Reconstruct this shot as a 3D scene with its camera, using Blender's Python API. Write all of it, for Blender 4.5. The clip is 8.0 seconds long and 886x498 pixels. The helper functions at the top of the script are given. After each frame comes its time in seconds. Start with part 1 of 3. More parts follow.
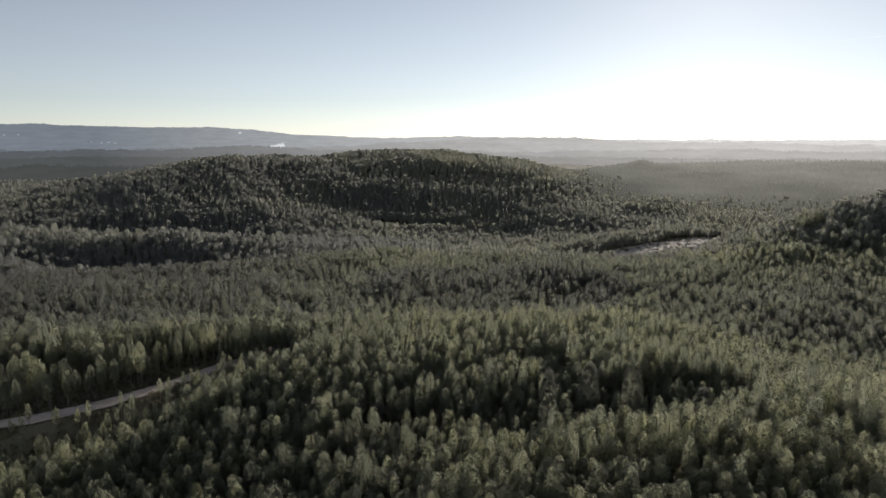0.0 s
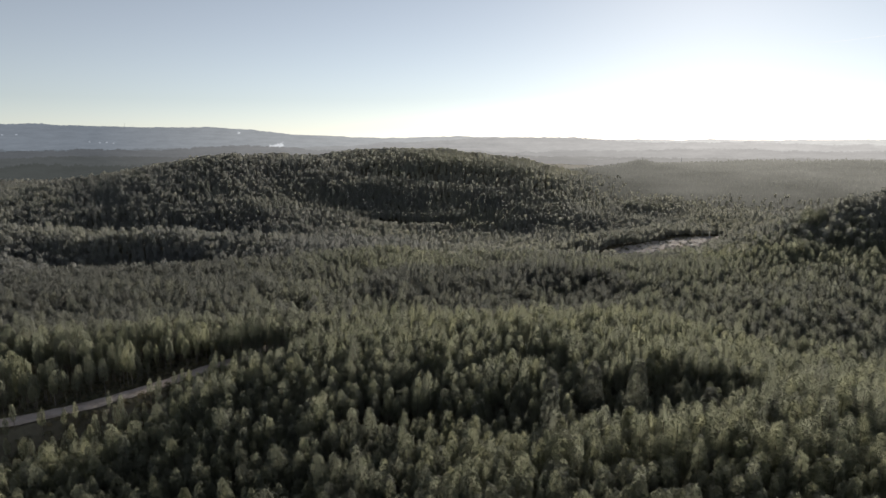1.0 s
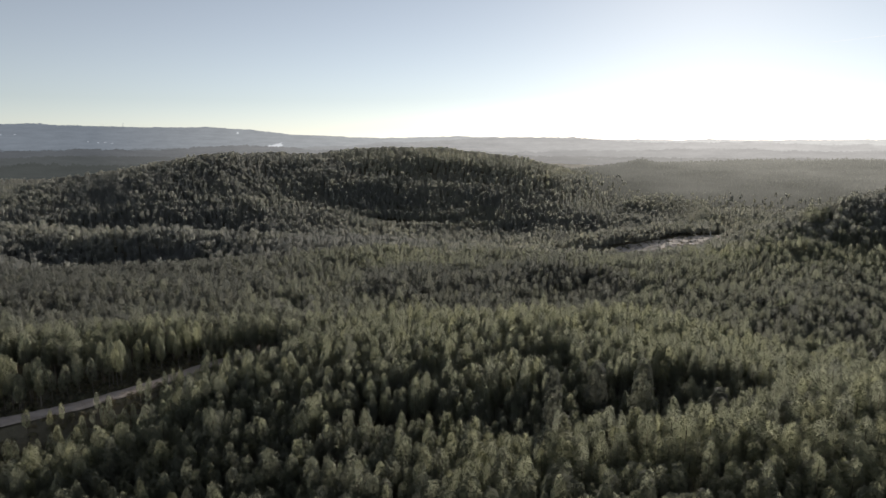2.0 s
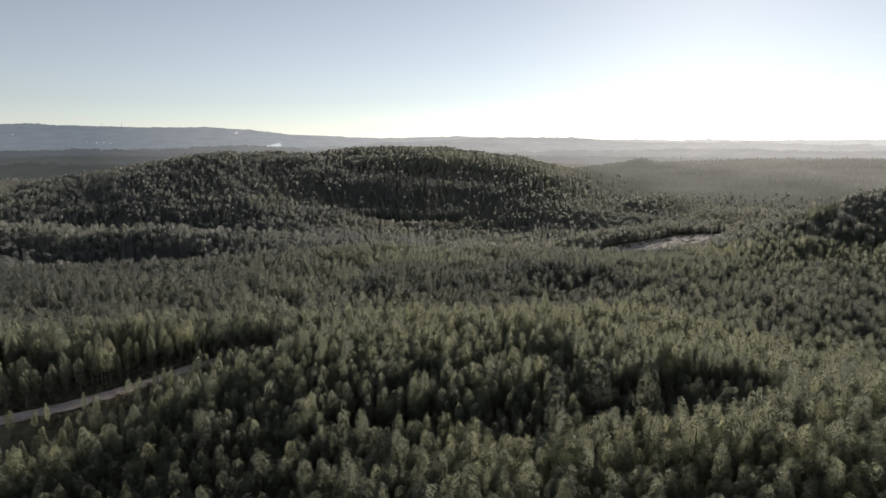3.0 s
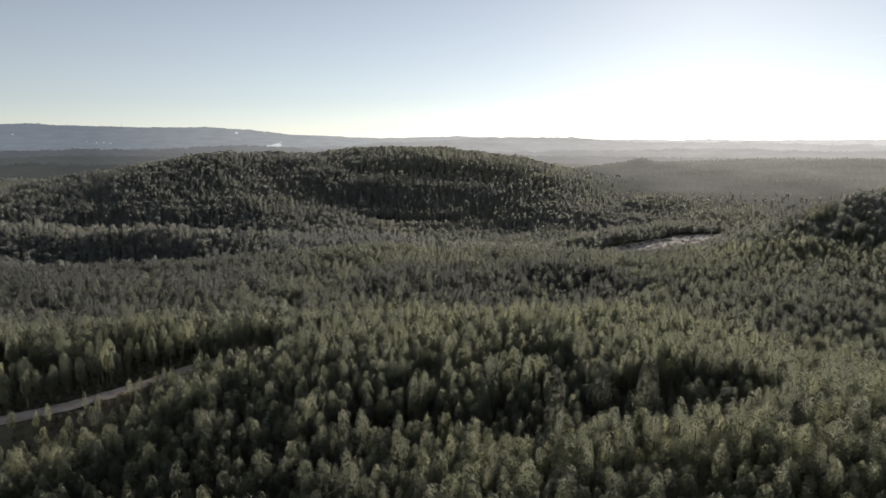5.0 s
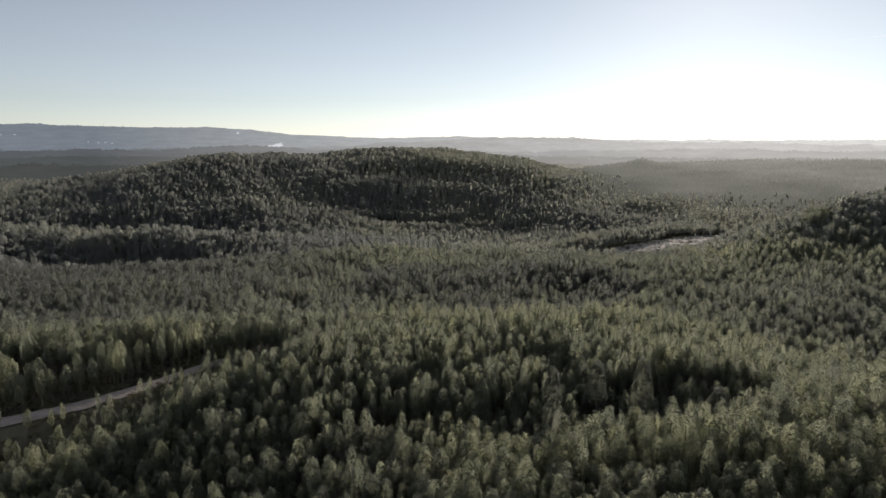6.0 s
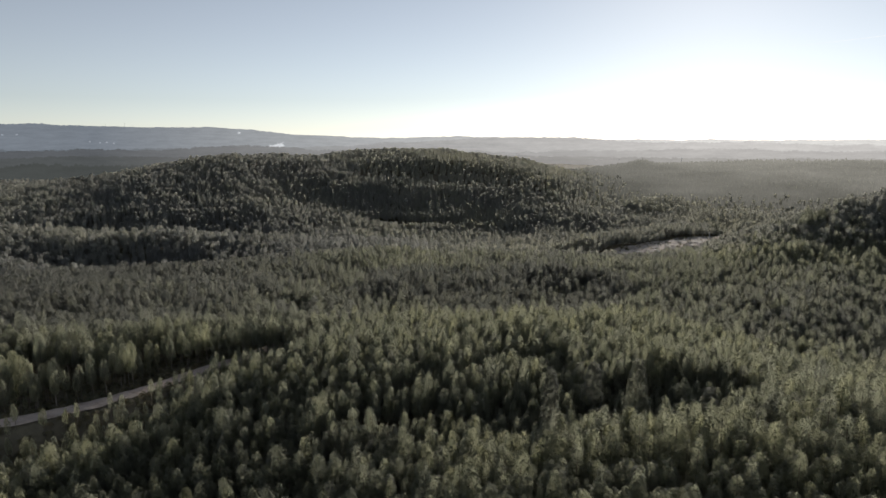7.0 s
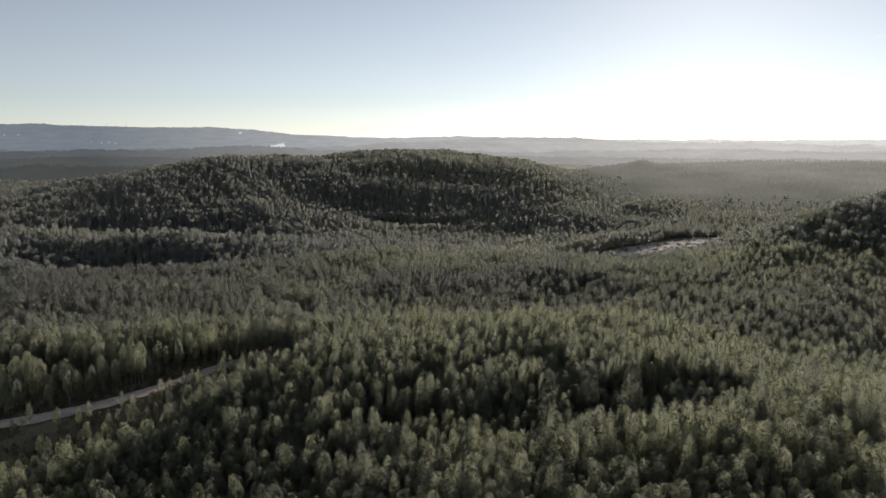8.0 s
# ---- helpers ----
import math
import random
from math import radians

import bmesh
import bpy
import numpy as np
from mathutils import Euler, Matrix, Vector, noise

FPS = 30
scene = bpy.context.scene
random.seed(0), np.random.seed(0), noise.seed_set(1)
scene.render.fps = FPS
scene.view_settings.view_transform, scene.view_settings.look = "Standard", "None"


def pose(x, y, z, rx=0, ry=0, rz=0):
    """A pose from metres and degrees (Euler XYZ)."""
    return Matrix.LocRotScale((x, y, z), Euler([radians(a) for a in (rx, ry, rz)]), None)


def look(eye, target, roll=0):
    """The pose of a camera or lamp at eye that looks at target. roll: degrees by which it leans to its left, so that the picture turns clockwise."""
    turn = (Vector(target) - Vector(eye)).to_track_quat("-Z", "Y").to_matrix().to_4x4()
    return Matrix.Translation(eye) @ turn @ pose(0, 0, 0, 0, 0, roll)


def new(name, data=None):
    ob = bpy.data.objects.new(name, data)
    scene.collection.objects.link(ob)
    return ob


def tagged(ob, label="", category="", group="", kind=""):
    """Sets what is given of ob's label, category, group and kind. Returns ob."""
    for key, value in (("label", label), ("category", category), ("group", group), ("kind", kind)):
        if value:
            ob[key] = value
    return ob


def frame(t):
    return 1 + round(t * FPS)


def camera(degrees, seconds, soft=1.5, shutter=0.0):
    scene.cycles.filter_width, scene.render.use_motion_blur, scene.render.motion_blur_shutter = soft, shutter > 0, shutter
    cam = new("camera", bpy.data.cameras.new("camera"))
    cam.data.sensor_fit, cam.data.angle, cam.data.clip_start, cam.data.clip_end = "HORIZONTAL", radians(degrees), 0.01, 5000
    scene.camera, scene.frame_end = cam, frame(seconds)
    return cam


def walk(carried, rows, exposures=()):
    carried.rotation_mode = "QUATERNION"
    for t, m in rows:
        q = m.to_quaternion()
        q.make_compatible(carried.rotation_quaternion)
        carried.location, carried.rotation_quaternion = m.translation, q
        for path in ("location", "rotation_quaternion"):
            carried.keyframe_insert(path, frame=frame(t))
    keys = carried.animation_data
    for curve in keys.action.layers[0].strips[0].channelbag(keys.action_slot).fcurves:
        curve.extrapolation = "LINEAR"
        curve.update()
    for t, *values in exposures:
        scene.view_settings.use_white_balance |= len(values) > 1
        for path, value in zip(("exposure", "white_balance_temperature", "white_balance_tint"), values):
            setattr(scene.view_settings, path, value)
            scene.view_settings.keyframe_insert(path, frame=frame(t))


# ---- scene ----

# ------------------------------------------------------------------ camera
# A drone glides forward and down over a plantation, then backs out along the same line.
EYE_Z = 90.0
GLIDE = Vector((0.514, 18.36, -8.0))
ALONG = [(0, 0.0), (0.5, 0.128), (1, 0.260), (1.5, 0.387), (2, 0.518), (2.5, 0.648), (3, 0.776), (3.5, 0.900), (3.8, 0.968),
         (4, 1.0), (4.2, 0.962), (4.5, 0.884), (5, 0.757), (5.5, 0.628), (6, 0.497), (6.5, 0.366), (7, 0.236), (7.5, 0.105), (8, -0.025)]
EXPOSURE = 1.3
cam = camera(72.0, 8.0, soft=1.5)
walk(cam, [(t, pose(GLIDE.x * u, GLIDE.y * u, EYE_Z + GLIDE.z * u, 79.76 + 0.115 * u, 0, -0.318 * u)) for t, u in ALONG],
     exposures=[(0, EXPOSURE), (8, EXPOSURE)])

# ------------------------------------------------------------------ world and sun
SUN_AZ, SUN_EL = radians(23.4), radians(16.5)      # clockwise from +y; above the horizon
world = bpy.data.worlds.new("world")
scene.world = world
world.use_nodes = True
wn = world.node_tree
sky = wn.nodes.new("ShaderNodeTexSky")
sky.sky_type = "NISHITA"
sky.sun_disc = False
sky.sun_elevation, sky.sun_rotation = SUN_EL, SUN_AZ
sky.altitude, sky.air_density, sky.dust_density, sky.ozone_density = 100, 0.74, 0.09, 1.0
pale = wn.nodes.new("ShaderNodeHueSaturation")       # thin high haze takes colour out of the sky
pale.inputs["Saturation"].default_value = 0.48
wn.links.new(sky.outputs[0], pale.inputs["Color"])
cool = wn.nodes.new("ShaderNodeVectorMath")
cool.operation = "MULTIPLY"
cool.inputs[1].default_value = (0.80, 0.805, 0.815)
wn.links.new(pale.outputs[0], cool.inputs[0])
wn.links.new(cool.outputs[0], wn.nodes["Background"].inputs[0])
wn.nodes["Background"].inputs[1].default_value = 0.0475
sun = new("sun", bpy.data.lights.new("sun", "SUN"))
sun.data.energy, sun.data.angle, sun.data.color = 1.95, radians(9.0), (1.0, 0.94, 0.85)
to_sun = Vector((math.sin(SUN_AZ) * math.cos(SUN_EL), math.cos(SUN_AZ) * math.cos(SUN_EL), math.sin(SUN_EL)))
sun.matrix_world = look(to_sun * 300 + Vector((0, 0, 200)), (0, 0, 200))


# ------------------------------------------------------------------ materials
def material(name):
    m = bpy.data.materials.new(name)
    m.use_nodes = True
    return m, m.node_tree, m.node_tree.nodes["Principled BSDF"]


def add(tree, kind, **values):
    n = tree.nodes.new(kind)
    for k, v in values.items():
        n.inputs[k.replace("_", " ")].default_value = v
    return n


def ramp(tree, source, stops):
    r = tree.nodes.new("ShaderNodeValToRGB")
    while len(r.color_ramp.elements) < len(stops):
        r.color_ramp.elements.new(0.5)
    for e, (p, c) in zip(r.color_ramp.elements, stops):
        e.position, e.color = p, (*c, 1)
    tree.links.new(source, r.inputs[0])
    return r.outputs[0]


def foliage(name, dull, green, olive, through_leaf=0.78, rough=0.65, gloss=0.22, gaps=0.0, fine=3.8):
    """Leaves: each tree has its tone, each spray of leaves its own shift. The colour is shared out between the light
    that a leaf throws back (about a third) and the light that it lets through."""
    m, t, p = material(name)
    tone = t.nodes.new("ShaderNodeAttribute")
    tone.attribute_name = "tone"
    info = t.nodes.new("ShaderNodeObjectInfo")
    geo = t.nodes.new("ShaderNodeNewGeometry")
    s1 = add(t, "ShaderNodeMath")
    s1.operation = "MULTIPLY_ADD"
    t.links.new(geo.outputs["Random Per Island"], s1.inputs[0])
    s1.inputs[1].default_value = 0.045
    t.links.new(tone.outputs["Fac"], s1.inputs[2])
    s2 = add(t, "ShaderNodeMath")
    s2.operation = "MULTIPLY_ADD"
    t.links.new(info.outputs["Random"], s2.inputs[0])
    s2.inputs[1].default_value = 0.20
    t.links.new(s1.outputs[0], s2.inputs[2])
    grain = add(t, "ShaderNodeTexNoise", Scale=2.2, Detail=4.0, Roughness=0.7)
    t.links.new(geo.outputs["Position"], grain.inputs["Vector"])
    s3 = add(t, "ShaderNodeMath")
    s3.operation = "MULTIPLY_ADD"
    t.links.new(grain.outputs[0], s3.inputs[0])
    s3.inputs[1].default_value = 0.12
    t.links.new(s2.outputs[0], s3.inputs[2])
    s2 = add(t, "ShaderNodeMath")
    s2.operation = "SUBTRACT"
    t.links.new(s3.outputs[0], s2.inputs[0])
    s2.inputs[1].default_value = 0.06
    knobs = add(t, "ShaderNodeBump", Strength=0.1, Distance=0.3)
    t.links.new(grain.outputs[0], knobs.inputs["Height"])
    t.links.new(knobs.outputs[0], p.inputs["Normal"])
    c = ramp(t, s2.outputs[0], [(0.05, dull), (0.5, green), (1.0, olive)])
    t.links.new(c, p.inputs["Base Color"])
    p.inputs["Roughness"].default_value = rough
    p.inputs["Specular IOR Level"].default_value = gloss
    p.inputs["Sheen Weight"].default_value = 0.15
    p.inputs["Sheen Roughness"].default_value = 0.6
    tr = t.nodes.new("ShaderNodeBsdfTranslucent")
    t.links.new(c, tr.inputs["Color"])
    mix = t.nodes.new("ShaderNodeMixShader")
    mix.inputs[0].default_value = through_leaf
    t.links.new(p.outputs[0], mix.inputs[1])
    t.links.new(tr.outputs[0], mix.inputs[2])
    last = mix
    if gaps:        # gaps between the leaf clusters, through which light falls
        holes = add(t, "ShaderNodeTexNoise", Scale=fine, Detail=4.0, Roughness=0.7)
        t.links.new(geo.outputs["Position"], holes.inputs["Vector"])
        cut = add(t, "ShaderNodeMath")
        cut.operation = "GREATER_THAN"
        t.links.new(holes.outputs[0], cut.inputs[0])
        cut.inputs[1].default_value = gaps
        last = t.nodes.new("ShaderNodeMixShader")
        t.links.new(cut.outputs[0], last.inputs[0])
        t.links.new(t.nodes.new("ShaderNodeBsdfTransparent").outputs[0], last.inputs[1])
        t.links.new(mix.outputs[0], last.inputs[2])
    t.links.new(last.outputs[0], t.nodes["Material Output"].inputs[0])
    return m


def earth(name, stops, scale, bump=0.4):
    m, t, p = material(name)
    g = t.nodes.new("ShaderNodeNewGeometry")
    big = add(t, "ShaderNodeTexNoise", Scale=scale, Detail=6.0, Roughness=0.6)
    small = add(t, "ShaderNodeTexNoise", Scale=scale * 14, Detail=4.0, Roughness=0.7)
    for n in (big, small):
        t.links.new(g.outputs["Position"], n.inputs["Vector"])
    half = add(t, "ShaderNodeMath")
    half.operation = "MULTIPLY_ADD"
    t.links.new(small.outputs[0], half.inputs[0])
    half.inputs[1].default_value = 0.5
    t.links.new(big.outputs[0], half.inputs[2])
    shifted = add(t, "ShaderNodeMath")
    shifted.operation = "SUBTRACT"
    t.links.new(half.outputs[0], shifted.inputs[0])
    shifted.inputs[1].default_value = 0.25
    t.links.new(ramp(t, shifted.outputs[0], stops), p.inputs["Base Color"])
    p.inputs["Roughness"].default_value = 0.95
    p.inputs["Specular IOR Level"].default_value = 0.1
    b = add(t, "ShaderNodeBump", Strength=bump, Distance=0.5)
    t.links.new(small.outputs[0], b.inputs["Height"])
    t.links.new(b.outputs[0], p.inputs["Normal"])
    return m


LEAF_TONES = ((0.162, 0.162, 0.14), (0.276, 0.278, 0.196), (0.346, 0.336, 0.19))
LEAF = foliage("eucalyptus_leaf", *LEAF_TONES, gaps=0.42, fine=7.0)
LEAF_BODY = foliage("eucalyptus_leaf_clusters", *LEAF_TONES, gaps=0.515, fine=5.0)
# Leaves of the far woods: haze put into their base colour, paler and greyer.
HAZED_TONES = ((0.285, 0.282, 0.255), (0.36, 0.353, 0.29), (0.415, 0.397, 0.285))
LEAF_FAR = foliage("hazed_leaf", *HAZED_TONES, 0.7, 0.7, 0.2, gaps=0.47, fine=2.5)
BARK, _t, _p = material("eucalyptus_bark")
_n = add(_t, "ShaderNodeTexNoise", Scale=1.5, Detail=5.0)
_t.links.new(ramp(_t, _n.outputs[0], [(0.3, (0.10, 0.075, 0.055)), (0.7, (0.26, 0.22, 0.18))]), _p.inputs["Base Color"])
_p.inputs["Roughness"].default_value = 0.85
SOIL = earth("forest_floor", [(0.3, (0.11, 0.097, 0.07)), (0.55, (0.17, 0.15, 0.105)), (0.8, (0.24, 0.20, 0.14))], 0.05)
DIRT = earth("sandy_track", [(0.25, (0.34, 0.272, 0.222)), (0.5, (0.54, 0.445, 0.375)), (0.8, (0.64, 0.545, 0.465))], 0.25)

SAND = earth("pale_bare_earth", [(0.25, (0.34, 0.29, 0.24)), (0.5, (0.54, 0.47, 0.40)), (0.8, (0.64, 0.57, 0.50))], 0.12)


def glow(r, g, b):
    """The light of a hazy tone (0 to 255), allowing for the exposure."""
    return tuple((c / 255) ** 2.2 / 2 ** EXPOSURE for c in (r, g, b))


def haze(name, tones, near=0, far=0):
    """Distance far off in the haze: a plain glowing backdrop, paler towards the sun. Tones by bearing: left, middle,
    right.
    near, far: distances between which the haze, painted as glow over a lit surface, thickens."""
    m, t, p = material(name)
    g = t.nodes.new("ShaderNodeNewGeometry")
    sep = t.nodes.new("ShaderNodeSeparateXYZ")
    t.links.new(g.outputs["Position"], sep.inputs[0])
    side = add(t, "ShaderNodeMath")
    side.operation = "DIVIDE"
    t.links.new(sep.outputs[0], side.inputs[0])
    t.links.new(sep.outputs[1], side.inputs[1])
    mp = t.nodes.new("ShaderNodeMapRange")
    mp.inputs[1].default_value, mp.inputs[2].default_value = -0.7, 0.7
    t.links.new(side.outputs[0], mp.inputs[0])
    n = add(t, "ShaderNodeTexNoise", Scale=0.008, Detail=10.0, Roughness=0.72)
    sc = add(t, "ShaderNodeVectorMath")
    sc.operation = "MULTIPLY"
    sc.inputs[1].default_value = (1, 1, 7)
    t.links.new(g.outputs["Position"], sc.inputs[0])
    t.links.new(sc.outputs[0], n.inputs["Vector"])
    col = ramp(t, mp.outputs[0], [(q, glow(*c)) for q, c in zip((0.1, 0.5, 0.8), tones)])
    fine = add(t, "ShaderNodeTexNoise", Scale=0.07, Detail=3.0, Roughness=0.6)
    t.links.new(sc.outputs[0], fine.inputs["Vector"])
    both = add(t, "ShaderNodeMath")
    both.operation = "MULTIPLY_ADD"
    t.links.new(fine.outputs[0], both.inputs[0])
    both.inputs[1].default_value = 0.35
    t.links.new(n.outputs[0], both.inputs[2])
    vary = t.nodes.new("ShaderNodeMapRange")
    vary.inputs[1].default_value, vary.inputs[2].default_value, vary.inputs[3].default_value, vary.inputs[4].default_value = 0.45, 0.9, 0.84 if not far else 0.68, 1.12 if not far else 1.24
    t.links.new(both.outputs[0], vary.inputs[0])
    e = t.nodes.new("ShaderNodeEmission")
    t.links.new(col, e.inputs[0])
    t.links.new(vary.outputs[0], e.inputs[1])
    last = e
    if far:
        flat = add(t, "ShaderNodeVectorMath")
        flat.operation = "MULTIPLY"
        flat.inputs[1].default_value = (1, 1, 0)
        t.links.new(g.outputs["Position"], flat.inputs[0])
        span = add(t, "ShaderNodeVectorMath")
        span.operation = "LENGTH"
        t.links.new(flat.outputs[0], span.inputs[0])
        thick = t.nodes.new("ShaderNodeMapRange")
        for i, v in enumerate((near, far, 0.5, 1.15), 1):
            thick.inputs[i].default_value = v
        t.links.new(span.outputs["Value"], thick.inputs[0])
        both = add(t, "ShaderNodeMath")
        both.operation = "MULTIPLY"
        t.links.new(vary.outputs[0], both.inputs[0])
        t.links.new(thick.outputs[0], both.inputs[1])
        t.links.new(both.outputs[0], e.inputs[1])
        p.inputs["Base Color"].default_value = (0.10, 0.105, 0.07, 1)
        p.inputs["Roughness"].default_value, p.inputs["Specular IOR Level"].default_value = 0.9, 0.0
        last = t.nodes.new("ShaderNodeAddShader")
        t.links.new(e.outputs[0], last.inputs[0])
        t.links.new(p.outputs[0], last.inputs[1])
    t.links.new(last.outputs[0], t.nodes["Material Output"].inputs[0])
    return m


# ------------------------------------------------------------------ lie of the land
# Rises and hollows: x, y, height, spread in x, spread in y.
HILLS = [
    (90, 105, 20.5, 75, 60), (-112, 172, 13.0, 55, 32), (-65, 112, -9.5, 60, 38), (190, 472, -13.0, 55, 34), (-200, 345, -2.0, 130, 28),
    (-215, 400, -18.0, 62, 22), (-250, 458, 6.0, 170, 28), (-255, 548, -26.0, 95, 34), (70, 200, 4.0, 80, 36),
    (390, 440, 20.0, 115, 70), (130, 300, 5.0, 80, 60), (250, 620, -9.4, 150, 90), (150, 455, -9.0, 85, 50), (120, 250, 0.5, 90, 26), (128, 170, -7.0, 40, 38),
    (305, 398, 26.0, 75, 55), (-150, 275, 5.0, 60, 35), (52, 141, -4.5, 26, 11)]
FAR_HILLS = [
    (-420, 930, 7.5, 190, 170), (-310, 790, 36.0, 120, 120), (-100, 985, 47.0, 165, 190), (120, 1040, 20.0, 140, 150),
    (-50, 700, -31.0, 200, 110), (60, 560, -15.4, 150, 80), (-190, 980, -7, 40, 120),
    (-900, 1300, -9.1, 350, 400)]
_wr = np.random.RandomState(5)
WAVES = [(2 * math.pi / w * math.cos(a), 2 * math.pi / w * math.sin(a), ph, amp)
         for w, amp in ((140, 0.6), (95, 0.55), (60, 0.45), (37, 0.3), (23, 0.2)) for a, ph in _wr.uniform(0, 6.28, (3, 2))]


def strip(x, y):
    """Along and across the cleared strip in the valley."""
    return (x - 205) * 0.83 + (y - 535) * 0.56, -(x - 205) * 0.56 + (y - 535) * 0.83


def smooth_line(points, step=2.0):
    p = np.array(points, float)
    s = np.concatenate([[0], np.cumsum(np.hypot(*np.diff(p, axis=0).T))])
    q = np.arange(0, s[-1], step)
    x, y = np.interp(q, s, p[:, 0]), np.interp(q, s, p[:, 1])
    k = np.ones(7) / 7
    xs, ys = (np.convolve(np.pad(a, 3, mode="edge"), k, "valid") for a in (x, y))
    return np.stack([xs, ys], -1)


def near_line(x, y, line):
    """Distance to a line, and whether the place lies on its near side."""
    x, y = np.ravel(x), np.ravel(y)
    far = (x - line[:, 0].mean()) ** 2 + (y - line[:, 1].mean()) ** 2 > 200 ** 2
    best, side = np.full(len(x), 1e6), np.zeros(len(x), bool)
    i = np.nonzero(~far)[0]
    if len(i):
        d2 = (x[i, None] - line[None, :, 0]) ** 2 + (y[i, None] - line[None, :, 1]) ** 2
        k = d2.argmin(1)
        best[i] = np.sqrt(d2[np.arange(len(i)), k])
        way = np.gradient(line, axis=0)[k]
        side[i] = way[:, 0] * (y[i] - line[k, 1]) - way[:, 1] * (x[i] - line[k, 0]) < 0
    return best, side


ROAD = [(-135, 141), (-116.5, 149.6), (-105.2, 155.3), (-94.2, 163.6), (-83.5, 175.8), (-74.0, 190.0), (-66, 198), (-60, 208), (-56, 222), (-58, 240), (-64, 270)]
ROAD_LINE = smooth_line(ROAD)
ROAD_CUT = ROAD_LINE[ROAD_LINE[:, 1] < 216]
HILL_TRACK = smooth_line([(-78, 700), (-62, 700), (-30, 701), (-10, 704), (4, 708)], 4.0)


def on_bank(x, y):
    """The hazy far part of the long wooded bank beyond the valley."""
    r, az = np.hypot(x, y), np.degrees(np.arctan2(x, y))
    stray = np.sin(x * 12.99 + y * 78.23) * np.sin(x * 3.7 - y * 1.9)
    return (r > 900 + 110 * stray) & (az > np.where(r > 1200, 11.0, 14.0) + 3.5 * stray)


def ease(v, a, b):
    k = np.clip((v - a) / (b - a), 0, 1)
    return k * k * (3 - 2 * k)


def bank(z, x, y):
    """The long bank beyond the valley, which climbs away to a crest with a knoll on it."""
    r, az = np.hypot(x, y), np.degrees(np.arctan2(x, y))
    crest_z = 27 + 0.45 * (az - 18) + 7 * np.exp(-((az - 17.8) / 1.1) ** 2) - 9 * np.exp(-((az - 12.0) / 2.5) ** 2)
    k = np.interp(r, [650, 900, 1100, 1300, 1400, 1480, 1700], [0.0, 0.10, 0.42, 0.80, 1.0, 0.9, 0.2])
    fold = 3.0 * np.sin(r / 61 + az / 3.1) + 2.2 * np.sin(r / 37 - az / 1.9 + 1)
    w = ease(az, 9.5, 18.0) * ease(r, 660, 780) * (1 - ease(np.abs(az), 60, 80))
    return z * (1 - w) + (-13 + (crest_z + 13) * k + fold) * w


def lie(x, y):
    """Height of the ground at x, y (arrays)."""
    x, y = np.asarray(x, float), np.asarray(y, float)
    z = np.full(np.broadcast(x, y).shape, EYE_Z - 85.0)
    for a, b, h, c, d in HILLS + FAR_HILLS:
        z = z + h * np.exp(-((x - a) / c) ** 2 / 2 - ((y - b) / d) ** 2 / 2)
    for kx, ky, ph, amp in WAVES:
        z = z + amp * np.sin(kx * x + ky * y + ph)
    z = bank(z, x, y)
    u, w = strip(x, y)
    k = np.exp(-(u / 105) ** 4 - (w / 60) ** 4) / (1 + np.exp(np.clip(-(w + 20) / 2.5, -40, 40)))
    z = z * (1 - k) + (EYE_Z - 93.5) * k
    d, _ = near_line(x, y, ROAD_CUT)
    k = np.exp(-(np.minimum(d, 90).reshape(z.shape) / 7) ** 4)
    return z * (1 - k) + (EYE_Z - 74) * k


def mesh_of(name, verts, faces, mats, tones=None, slots=None, normals=None):
    """A mesh from arrays: verts (n, 3), faces (m, 3 or 4)."""
    me = bpy.data.meshes.new(name)
    k = faces.shape[1]
    me.vertices.add(len(verts))
    me.vertices.foreach_set("co", np.ascontiguousarray(verts, np.float32).ravel())
    me.loops.add(faces.size)
    me.loops.foreach_set("vertex_index", np.ascontiguousarray(faces, np.int32).ravel())
    me.polygons.add(len(faces))
    me.polygons.foreach_set("loop_start", np.arange(0, faces.size, k, dtype=np.int32))
    for m in mats:
        me.materials.append(m)
    if slots is not None:
        me.polygons.foreach_set("material_index", np.ascontiguousarray(slots, np.int32))
    if tones is not None:
        at = me.attributes.new("tone", "FLOAT", "POINT")
        at.data.foreach_set("value", np.ascontiguousarray(tones, np.float32))
    me.update(calc_edges=True)
    if normals is not None:
        at = me.attributes.new("custom_normal", "FLOAT_VECTOR", "POINT")
        at.data.foreach_set("vector", np.ascontiguousarray(normals, np.float32).ravel())
    return me


def grid_faces(rows, cols):
    i = np.arange(rows - 1)[:, None] * cols + np.arange(cols - 1)[None]
    return np.stack([i, i + 1, i + cols + 1, i + cols], -1).reshape(-1, 4)


def build_ground():
    az = np.radians(np.concatenate([np.arange(-180, -46, 6.0), np.arange(-46, 46, 0.6), np.arange(46, 181, 6.0)]))
    r = np.concatenate([[0.5], np.geomspace(20, 4980, 190)])
    x, y = r[:, None] * np.sin(az)[None], r[:, None] * np.cos(az)[None]
    v = np.stack([x, y, lie(x, y)], -1).reshape(-1, 3)
    me = mesh_of("ground", v, grid_faces(len(r), len(az))[:, ::-1], [SOIL])
    me.polygons.foreach_set("use_smooth", np.ones(len(me.polygons), bool))
    tagged(new("ground", me), "brown forest floor rolling away in low hills", "ground", kind="structure")


build_ground()

